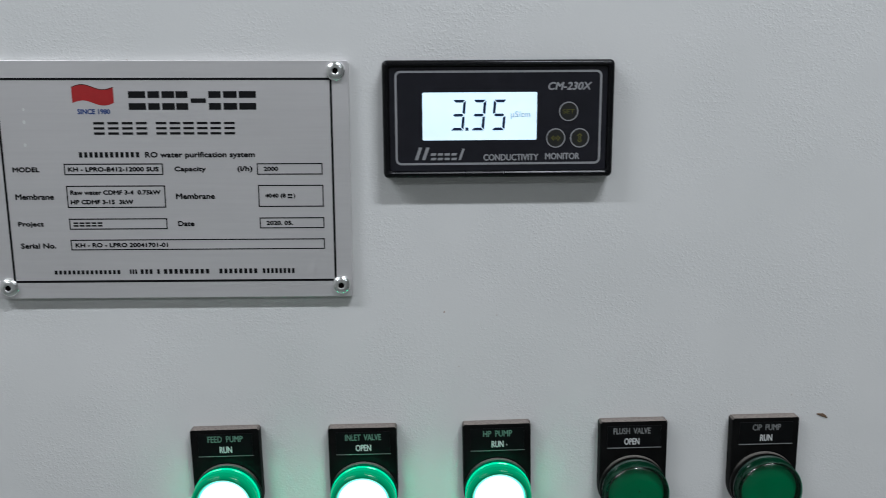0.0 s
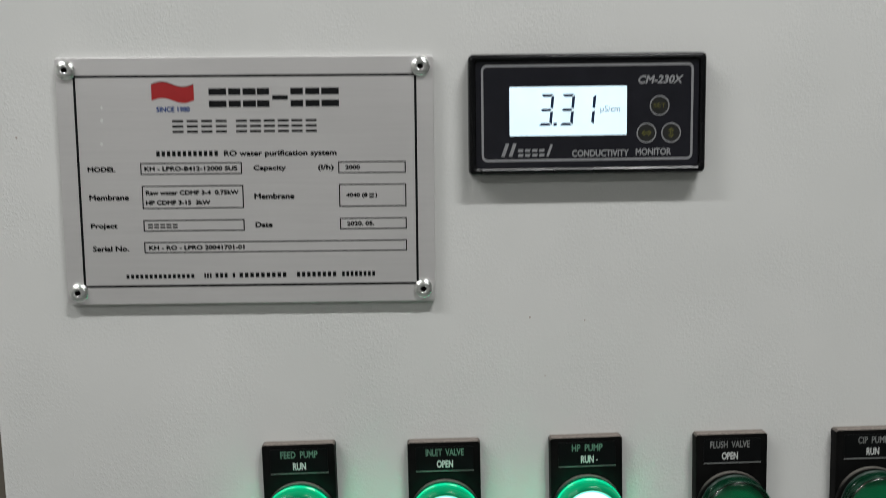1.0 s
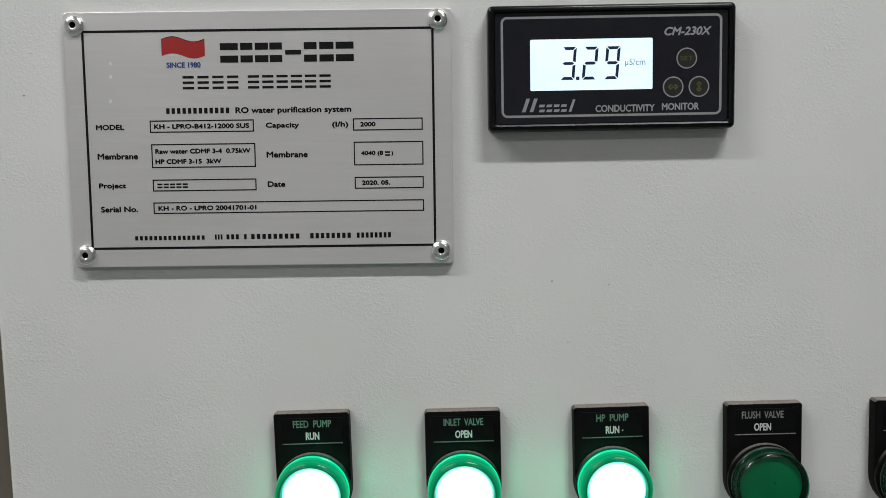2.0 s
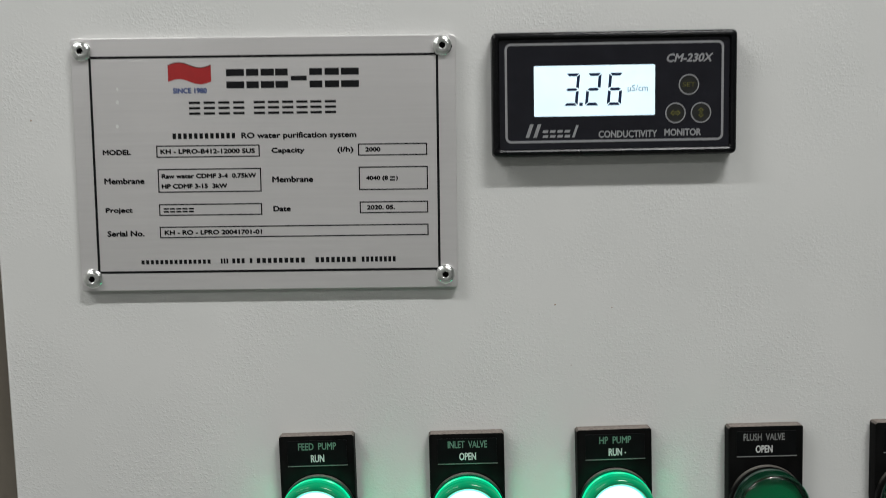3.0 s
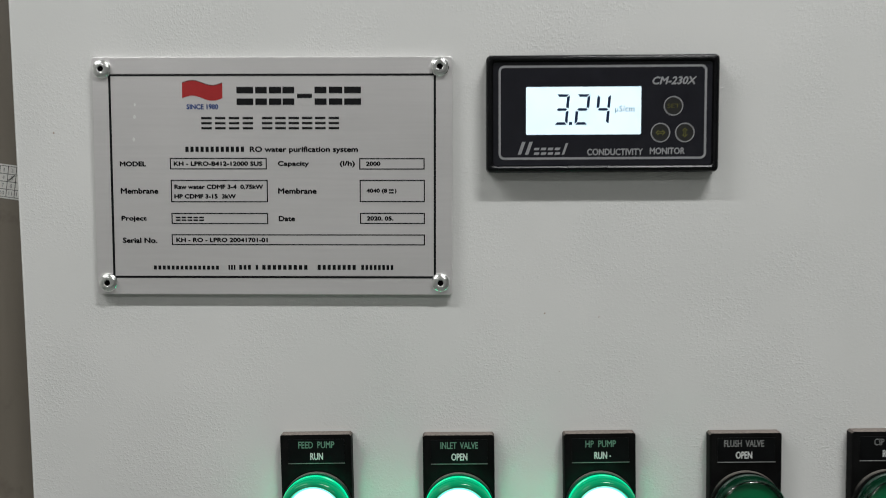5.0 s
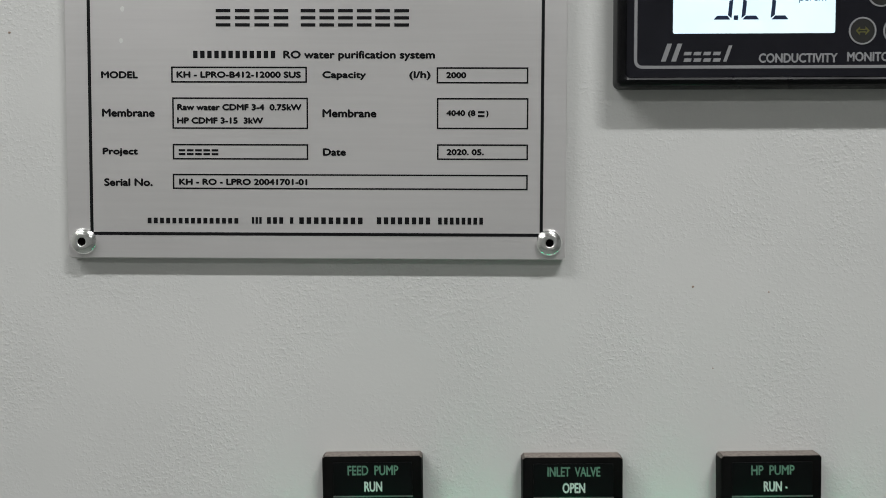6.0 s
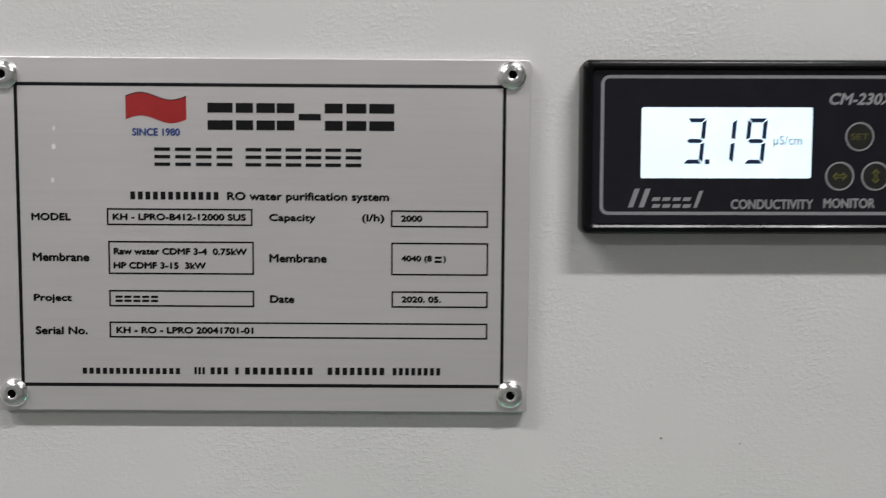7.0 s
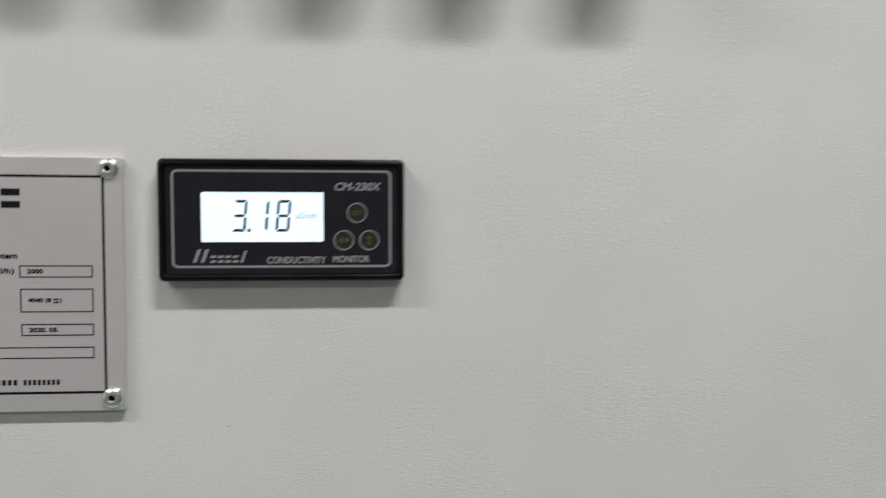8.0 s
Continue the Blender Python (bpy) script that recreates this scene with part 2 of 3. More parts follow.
def link_mesh(name, bm, material, parent=None, label="", smooth=None):
    me = bpy.data.meshes.new(name)
    bm.to_mesh(me)
    bm.free()
    me.materials.append(material)
    if smooth is not None:
        for p in me.polygons:
            p.use_smooth = True
        me.set_sharp_from_angle(angle=radians(smooth))
    ob = new(name, me)
    ob.parent = parent
    return tagged(ob, label=label)


def part(name, bm, material, parent, label="", smooth=None):
    return link_mesh(name, bm, material, parent, label, smooth)


def thing(name, x, y, z, label, category, group="", turn=0.0):
    ob = new(name)
    ob.empty_display_size = 0.02
    ob.matrix_world = pose(x, y, z, 0, turn, 0)
    return tagged(ob, label, category, group)


def rounded(x0, x1, z0, z1, r=0.0, n=5):
    """The outline of a rectangle with round corners."""
    if r <= 0:
        return [(x0, z0), (x1, z0), (x1, z1), (x0, z1)]
    out = []
    for cx, cz, a0 in ((x1 - r, z0 + r, -90), (x1 - r, z1 - r, 0), (x0 + r, z1 - r, 90), (x0 + r, z0 + r, 180)):
        for k in range(n + 1):
            a = radians(a0 + 90 * k / n)
            out.append((cx + r * math.cos(a), cz + r * math.sin(a)))
    return out


def shrunk(outline, d):
    """A convex outline, moved inwards by d."""
    n, out = len(outline), []
    for i in range(n):
        p, a, b = Vector(outline[i]), Vector(outline[i - 1]), Vector(outline[(i + 1) % n])
        e, f = (p - a).normalized(), (b - p).normalized()
        u, v = Vector((-e.y, e.x)), Vector((-f.y, f.x))
        m = u + v
        m = m * (1 / max(m.dot(u), 0.2))
        out.append(tuple(p + m * d))
    return out


def prism(outline, back, front, bevel=0.0, bm=None, steps=2):
    """An outline drawn out from y = back to y = front, its front edge rounded by bevel."""
    bm = bm or bmesh.new()
    rings = [(outline, back)]
    if bevel:
        for k in range(steps + 1):
            a = radians(90 * k / steps)
            rings.append((shrunk(outline, bevel * (1 - math.cos(a))), front + bevel * (1 - math.sin(a))))
    else:
        rings.append((outline, front))
    rows = [[bm.verts.new((x, y, z)) for x, z in o] for o, y in rings]
    for a, b in zip(rows, rows[1:]):
        for i in range(len(a)):
            j = (i + 1) % len(a)
            bm.faces.new((a[i], a[j], b[j], b[i]))
    bm.faces.new(rows[0])
    bm.faces.new(rows[-1])
    return finish(bm)


def loop_frame(outer, inner, back, front, bm=None):
    """A flat ring between two outlines of as many points."""
    bm = bm or bmesh.new()
    n = len(outer)
    vo, vi, bo, bi = ([bm.verts.new((x, y, z)) for x, z in o] for o, y in ((outer, front), (inner, front), (outer, back), (inner, back)))
    for i in range(n):
        j = (i + 1) % n
        for q in ((vo[i], vo[j], vi[j], vi[i]), (vo[i], bo[i], bo[j], vo[j]), (vi[i], vi[j], bi[j], bi[i]), (bo[i], bi[i], bi[j], bo[j])):
            bm.faces.new(q)
    return finish(bm)


def lathe(profile, n=64, close=True):
    """A profile of (radius, y) turned round the y axis."""
    bm = bmesh.new()
    rows = []
    for r, y in profile:
        if r < 1e-7:
            rows.append([bm.verts.new((0, y, 0))])
        else:
            rows.append([bm.verts.new((r * math.cos(2 * math.pi * k / n), y, r * math.sin(2 * math.pi * k / n))) for k in range(n)])
    for a, b in zip(rows, rows[1:]):
        for i in range(n):
            j = (i + 1) % n
            q = (a[i % len(a)], a[j % len(a)], b[j % len(b)], b[i % len(b)])
            q = tuple(dict.fromkeys(q))
            if len(q) > 2:
                bm.faces.new(q)
    return finish(bm)


def box(x0, x1, y0, y1, z0, z1, bevel=0.0):
    bm = bmesh.new()
    bmesh.ops.create_cube(bm, size=1, matrix=Matrix.LocRotScale(((x0 + x1) / 2, (y0 + y1) / 2, (z0 + z1) / 2), None, (x1 - x0, y1 - y0, z1 - z0)))
    if bevel:
        bmesh.ops.bevel(bm, geom=bm.edges[:], offset=bevel, segments=2, profile=0.5, affect="EDGES")
    return bm


def lettering(name, words, area, front, material, parent, lean=0.0, fat=0.0):
    """Words as thin raised print that fills area (x0, z0, x1, z1); fat: metres by which the strokes are thickened."""
    cu = bpy.data.curves.new(name, "FONT")
    cu.body, cu.size, cu.shear, cu.resolution_u = words, 1.0, lean, 3
    tmp = new(name, cu)
    me = bpy.data.meshes.new_from_object(tmp)
    bpy.data.objects.remove(tmp)
    bpy.data.curves.remove(cu)
    co = np.array([v.co[:2] for v in me.vertices])
    faces = [tuple(q.vertices) for q in me.polygons]
    bpy.data.meshes.remove(me)
    x0, z0, x1, z1 = area
    low, size = co.min(axis=0), np.ptp(co, axis=0)
    co = (co - low) / size * ((x1 - x0 - 2 * fat), (z1 - z0 - 2 * fat)) + (x0 + fat, z0 + fat)
    shifts = [(0.0, 0.0)] if fat <= 0 else [(-fat, 0.0), (fat, 0.0), (0.0, -fat), (0.0, fat)]
    verts, polys = [], []
    for k, (dx, dz) in enumerate(shifts):
        base = len(verts)
        verts += [(x + dx, front - 0.000006 * k, z + dz) for x, z in co]
        polys += [tuple(i + base for i in q) for q in faces]
    me = bpy.data.meshes.new(name)
    me.from_pydata(verts, [], polys)
    me.materials.append(material)
    ob = new(name, me)
    ob.parent = parent
    return ob


def bars(name, areas, back, front, material, parent, lean=0.0):
    """Plain printed bars, a part each."""
    for x0, z0, x1, z1 in areas:
        s = lean * (z1 - z0)
        part(name, prism([(x0, z0), (x1, z0), (x1 + s, z1), (x0 + s, z1)], back, front), material, parent)


def mm(*values):
    return tuple(v * MM for v in values)


# ---- the closing room: unseen, added to bounce the tube light ----
def wall(name, x0, x1, y0, y1, z0, z1, material, label, category):
    ob = link_mesh(name, box(x0, x1, y0, y1, z0, z1), material)
    return tagged(ob, label, category, kind="structure")


wall("floor", -2.6, 3.1, -3.6, 0.7, -0.1, 0.0, M_FLOOR, "unseen grey floor added to close the room", "floor")
wall("ceiling", -2.6, 3.1, -3.6, 0.7, 2.9, 3.0, M_CEIL, "unseen white ceiling added to bounce light, with tube lights", "ceiling")
wall("wall_north", -2.6, 3.1, 0.6, 0.7, 0.0, 2.9, M_ROOMWALL, "unseen off-white wall added behind the cabinet", "wall")
wall("wall_south", -2.6, 3.1, -3.6, -3.5, 0.0, 2.9, M_DIMWALL, "unseen grey wall facing the cabinet, added to bounce fill light", "wall")
wall("wall_west", -2.6, -2.5, -3.5, 0.6, 0.0, 2.9, M_ROOMWALL, "unseen off-white side wall added to bounce light", "wall")
wall("wall_east", 3.0, 3.1, -3.5, 0.6, 0.0, 2.9, M_DIMWALL, "unseen grey side wall added to hold back bounced light", "wall")


def ceiling_light(x, y, h):
    top = thing("ceiling_light", x, y, 2.9, "unseen white fluorescent tube fitting fixed to the ceiling", "ceiling light", "ceiling tube lights")
    part("housing", box(-h - 0.03, h + 0.03, -0.05, 0.05, -0.035, -0.001, 0.004), M_HOUSING, top)
    for s in (-1, 1):
        part("lamp_holder", box(s * (h + 0.015) - 0.012, s * (h + 0.015) + 0.012, -0.018, 0.018, -0.07, -0.035, 0.003), M_HOUSING, top)
    bm = bmesh.new()
    bmesh.ops.create_cone(bm, cap_ends=True, segments=16, radius1=0.013, radius2=0.013, depth=2 * h, matrix=pose(0, 0, -0.052, 0, 90, 0))
    part("tube", bm, M_TUBE, top, "lit fluorescent tube")


# The two rear fittings only house the added fill lamps.
for tube_x, tube_y, tube_watts, tube_length in TUBES:
    ceiling_light(tube_x, tube_y, tube_length / 2)


# ---- control cabinet and the brown panel beside it ----
def control_cabinet():
    top = thing("control_cabinet", 0.366, 0.0, 0.10, "light grey enamelled steel control cabinet, door shut", "cabinet")
    part("body", box(-0.375, 0.40, 0.024, 0.34, -0.10, 1.82, 0.004), M_DOOR, top)
    lean = 0.017
    z0, z1 = 0.02, 1.79
    left = lambda z: -0.4030 - lean * (z - 1.55)
    outline = [(left(z0), z0), (0.402, z0), (0.402, z1), (left(z1), z1)]
    part("door", prism(outline, 0.0235, 0.0, 0.0016, steps=4), M_DOOR, top, "light grey door with fine wrinkled paint", smooth=40)
    return top


control_cabinet()

panel = thing("side_panel", -0.23, 0.03, 0.0, "brown-grey painted steel panel with dark stains beside the cabinet", "panel")
part("sheet", box(-0.26, 0.208, 0.0, 0.03, 0.0, 2.2, 0.003), M_BROWN, panel)
for z in (0.3, 1.0, 1.75):
    part("screw", lathe([(0.006, 0.0005), (0.006, -0.001), (0.0045, -0.003), (0.0, -0.0035)], 20), M_BROWN, panel).location = (-0.22, 0.0, z)


def inspection_sticker():
    top = thing("inspection_sticker", -0.0518, 0.03, 1.5484, "white paper month sticker with a numbered grid", "sticker", turn=7.5)
    w, h = 8.4, 7.9
    part("paper", prism(rounded(*mm(-w - 1.4, w, -h, h), 0.0003), -0.00005, -0.0002), M_PAPER, top)
    lines = []
    cw, ch = 2 * (w - 0.7) / 4, 2 * (h - 0.8) / 4
    x0, z0 = -(w - 0.7), -(h - 0.8)
    for k in range(5):
        lines.append(mm(x0 + k * cw - 0.12, z0, x0 + k * cw + 0.12, -z0))
        lines.append(mm(x0, z0 + k * ch - 0.12, -x0, z0 + k * ch + 0.12))
    bars("grid_lines", lines, -0.0002, -0.00026, M_INK, top)
    for k in range(12):
        c, r = k % 3, k // 3
        x, z = x0 + (c + 0.5) * cw, -z0 - (r + 0.5) * ch
        s = 0.2 if k == 0 else 0.5 if k < 9 else 0.75 if k == 10 else 1.0
        lettering("number", str(k + 1), mm(x - s, z - 0.85, x + s, z + 0.85), -0.00026, M_FADED, top)
    x, z = x0 + 1.5 * cw, -z0 - 1.5 * ch
    part("pen_tick", prism([(p * MM, q * MM) for p, q in ((x - 1.7, z - 1.1), (x - 0.9, z - 1.2), (x + 1.6, z + 1.5), (x + 1.0, z + 1.5), (x - 0.4, z - 0.1))], -0.0002, -0.0003), M_INK, top)


inspection_sticker()


# ---- nameplate ----
def nameplate():
    top = thing("nameplate", 0.0, 0.0, 1.5, "silver aluminium nameplate with black print, fixed to the cabinet door", "nameplate")
    front = -0.0029
    ink = front - 0.00006
    part("plate", prism(rounded(-0.0003, 0.1506, 0.0006, 0.1002, 0.0012, 3), -0.0002, front, 0.00025), M_PLATE, top)

    def outline_box(name, area, t):
        x0, z0, x1, z1 = mm(*area)
        part(name, loop_frame(rounded(x0, x1, z0, z1), rounded(x0 + t, x1 - t, z0 + t, z1 - t), front, ink), M_INK, top)

    outline_box("border_line", (6.6, 7.6, 143.75, 93.2), 0.00095)
    for area in ((31.8, 53.5, 72.7, 58.3), (32.0, 39.7, 73.0, 49.1), (32.0, 30.5, 73.0, 35.2), (31.9, 21.6, 139.1, 26.2),
                 (111.6, 53.4, 139.0, 58.2), (111.7, 39.8, 139.1, 49.1), (111.8, 30.6, 139.1, 35.3)):
        outline_box("field_box", area, 0.00046)

    for words, area in (("MODEL", (10.6, 54.7, 21.8, 56.9)), ("KH - LPRO-B412-12000 SUS", (33.4, 54.9, 70.9, 56.9)), ("Membrane", (10.7, 43.2, 26.7, 45.7)),
                        ("Raw water CDMF 3-4  0.75kW", (33.5, 45.2, 71.1, 47.2)), ("HP CDMF 3-15  3kW", (33.4, 41.2, 59.5, 43.2)),
                        ("Project", (10.7, 31.3, 21.5, 34.0)), ("Serial No.", (11.0, 22.4, 25.8, 24.8)), ("KH - RO - LPRO 20041701-01", (33.8, 22.8, 72.7, 24.8)),
                        ("Capacity", (77.3, 54.3, 90.5, 57.0)), ("(l/h)", (103.4, 54.3, 109.8, 57.1)), ("2000", (114.4, 54.9, 120.5, 56.8)),
                        ("Membrane", (77.3, 43.2, 93.6, 45.7)), ("Date", (77.4, 31.7, 84.4, 34.0)), ("2020. 05.", (114.6, 32.0, 125.9, 33.9)),
                        ("RO water purification system", (65.6, 60.0, 111.1, 63.1)), ("4040 (8", (114.5, 43.2, 123.3, 45.5)), (")", (126.4, 43.2, 127.2, 45.5))):
        lettering("print", words, mm(*area), ink, M_INK, top, fat=0.00015)
    lettering("print", "SINCE 1980", mm(39.3, 78.5, 52.7, 80.7), ink, M_BLUE, top, fat=0.00012)

    # maker's marks stay plain bars
    big, x = [], 60.4
    for k, (w, gap) in enumerate(((7.0, 0.9), (4.8, 0.9), (5.2, 0.5), (4.9, 1.2), (6.2, 1.1), (5.0, 1.0), (5.6, 0.8), (7.0, 0.0))):
        big += [(x, 83.1, x + w, 84.9)] if k == 4 else [(x, 80.3, x + w, 83.0), (x, 85.1, x + w, 87.8)]
        x += w + gap
    bars("maker_bar", [mm(*b) for b in big], front, ink, M_INK, top)
    syllables = []
    for k, x in enumerate((45.4, 51.2, 57.0, 62.8, 70.9, 76.5, 82.1, 87.7, 93.2, 98.9)):
        syllables += [(x, z, x + 4.4, z + 0.95) for z in (70.2, 72.3, 74.4)]
    bars("maker_bar", [mm(*b) for b in syllables], front, ink, M_INK, top)
    small = []
    for x0, x1, z0, z1, count in ((38.5, 64.0, 60.8, 63.0, 12), (24.1, 52.4, 11.2, 12.9, 15), (55.8, 59.2, 11.2, 13.2, 3), (60.4, 66.0, 11.2, 13.2, 3), (67.4, 69.0, 11.2, 13.2, 1),
                                  (70.2, 90.2, 11.2, 13.2, 9), (93.7, 110.6, 11.2, 13.3, 8), (112.2, 126.4, 11.2, 13.3, 8)):
        step = (x1 - x0) / count
        small += [(x0 + step * k, z0, x0 + step * (k + 0.62), z1) for k in range(count)]
    for x in (124.0, *(33.8 + 2.5 * k for k in range(5))):
        z = 43.4 if x > 100 else 31.8
        small += [(x, z, x + 2.0, z + 0.65), (x, z + 1.15, x + 2.0, z + 1.8)]
    bars("printed_bar", [mm(*b) for b in small], front, ink, M_INK, top)

    # red wavy flag with a dark upper edge
    def wavy(x0, x1, za, zb, n=18):
        wave = lambda u: 1.05 * math.sin(u * 2 * math.pi)
        up = [(x0 + (x1 - x0) * k / n, zb + wave(k / n)) for k in range(n + 1)]
        low = [(x, z - (zb - za)) for x, z in up]
        return low, up

    def strip(low, up):
        bm = bmesh.new()
        rows = [[bm.verts.new((x * MM, ink, z * MM)) for x, z in line] for line in (low, up)]
        for k in range(len(low) - 1):
            bm.faces.new((rows[0][k], rows[0][k + 1], rows[1][k + 1], rows[1][k]))
        return bm

    low, up = wavy(37.6, 54.5, 83.1, 89.3)
    part("flag_mark", strip(low, up), M_RED, top, "red wavy flag mark")
    part("flag_edge", strip(up, [(x, z + 0.36) for x, z in up]), M_DARKRED, top)
    rng = random.Random(4)
    for x, z in ((17.5, 80.5), (17.3, 75.4), (16.8, 66.0)):
        r = rng.uniform(0.35, 0.6)
        o = [(MM * (x + r * (1 + 0.3 * rng.random()) * math.cos(a)), MM * (z + 1.4 * r * (1 + 0.3 * rng.random()) * math.sin(a))) for a in (k * math.pi / 5 for k in range(10))]
        part("scuff", prism(o, front, ink), M_SCUFF, top)


def rivet():
    """A domed pop rivet with its bored mandrel hole."""
    top = thing("rivet", 0.0040, -0.0029, 1.5952, "domed chrome pop rivet holding the nameplate", "rivet", "nameplate rivets")
    dome = [(4.1, 0.0), (4.1, -0.2), (3.95, -0.55), (3.6, -1.0), (3.1, -1.38), (2.5, -1.62), (2.1, -1.72), (1.6, -1.74), (1.3, -1.66), (1.15, -1.45), (1.12, -1.1)]
    part("head", lathe([(r * MM, y * MM) for r, y in dome], 48), M_CHROME, top, smooth=50)
    part("bore", lathe([(1.12 * MM, -1.35 * MM), (0.9 * MM, -0.6 * MM), (0.0, -0.4 * MM)], 24), M_HOLE, top, "shallow bore, its shade put into a black colour")
    return top


nameplate()
first_rivet = rivet()
for x, z, turn in ((0.1454, 1.5959, 40), (0.0045, 1.5056, 85), (0.1457, 1.5058, 20)):
    copy_thing(first_rivet, pose(x, -0.0029, z, 0, turn, 0))


# ---- conductivity meter ----
SEGMENTS = []
READINGS = (335, 331, 329, 326, 324, 322, 319, 318)
CHANGES = (0.56, 1.66, 2.86, 3.96, 5.06, 6.16, 7.40)
LIT = {0: "abcdef", 1: "bc", 2: "abged", 3: "abgcd", 4: "fgbc", 5: "afgcd", 6: "afgedc", 7: "abc", 8: "abcdefg", 9: "abcdfg"}


def segment_shape(key, w, h, t):
    """One bar of a seven-bar digit, mitred ends, in mm from the digit's lower left corner."""
    g, m = 0.16, h / 2
    flat = lambda z, up: [(g + t * (0.15 if up < 0 else 1.0), z), (w - g - t * (0.15 if up < 0 else 1.0), z), (w - g - t * (1.0 if up < 0 else 0.15), z + t), (g + t * (1.0 if up < 0 else 0.15), z + t)]
    if key == "a":
        return flat(h - t, 1)
    if key == "d":
        return flat(0, -1)
    if key == "g":
        return [(g + 0.35 * t, m), (g + t, m - t / 2), (w - g - t, m - t / 2), (w - g - 0.35 * t, m), (w - g - t, m + t / 2), (g + t, m + t / 2)]
    x, s = (w - t, 1) if key in "bc" else (0, -1)
    lo, hi = (m, h) if key in "bf" else (0, m)
    inner, outer = (x, x + t) if s > 0 else (x + t, x)
    if key in "bf":
        pts = [(outer, lo + g + 0.3 * t), (outer, hi - g - 0.2 * t), (inner, hi - g - t), (inner, lo + g + 0.6 * t)]
    else:
        pts = [(outer, lo + g + 0.2 * t), (outer, hi - g - 0.3 * t), (inner, hi - g - 0.6 * t), (inner, lo + g + t)]
    return pts if s < 0 else pts[::-1]


def segment(screen, key, dx, dz, face):
    """One bar of the display, hinged on its left or lower edge."""
    w, h, t, lean = 5.5, 12.5, 1.12, 0.085
    pts = [(x + lean * z, z) for x, z in segment_shape(key, w, h, t)]
    ax, az = min(p[0] for p in pts), min(p[1] for p in pts)
    outline = [mm(x - ax, z - az) for x, z in pts]
    area = sum(a[0] * b[1] - b[0] * a[1] for a, b in zip(outline, outline[1:] + outline[:1]))
    ob = part("segment", prism(outline if area > 0 else outline[::-1], 0.0, -0.00006), M_SEGMENT, screen)
    shown = pose((dx + ax) * MM, face - 0.00002, (dz + az) * MM)
    turned = shown @ (pose(0, 0.0003, 0, -86, 0, 0) if key in "agd" else pose(0, 0.0003, 0, 0, 0, 86))
    ob.matrix_basis = shown
    return ob, shown, turned


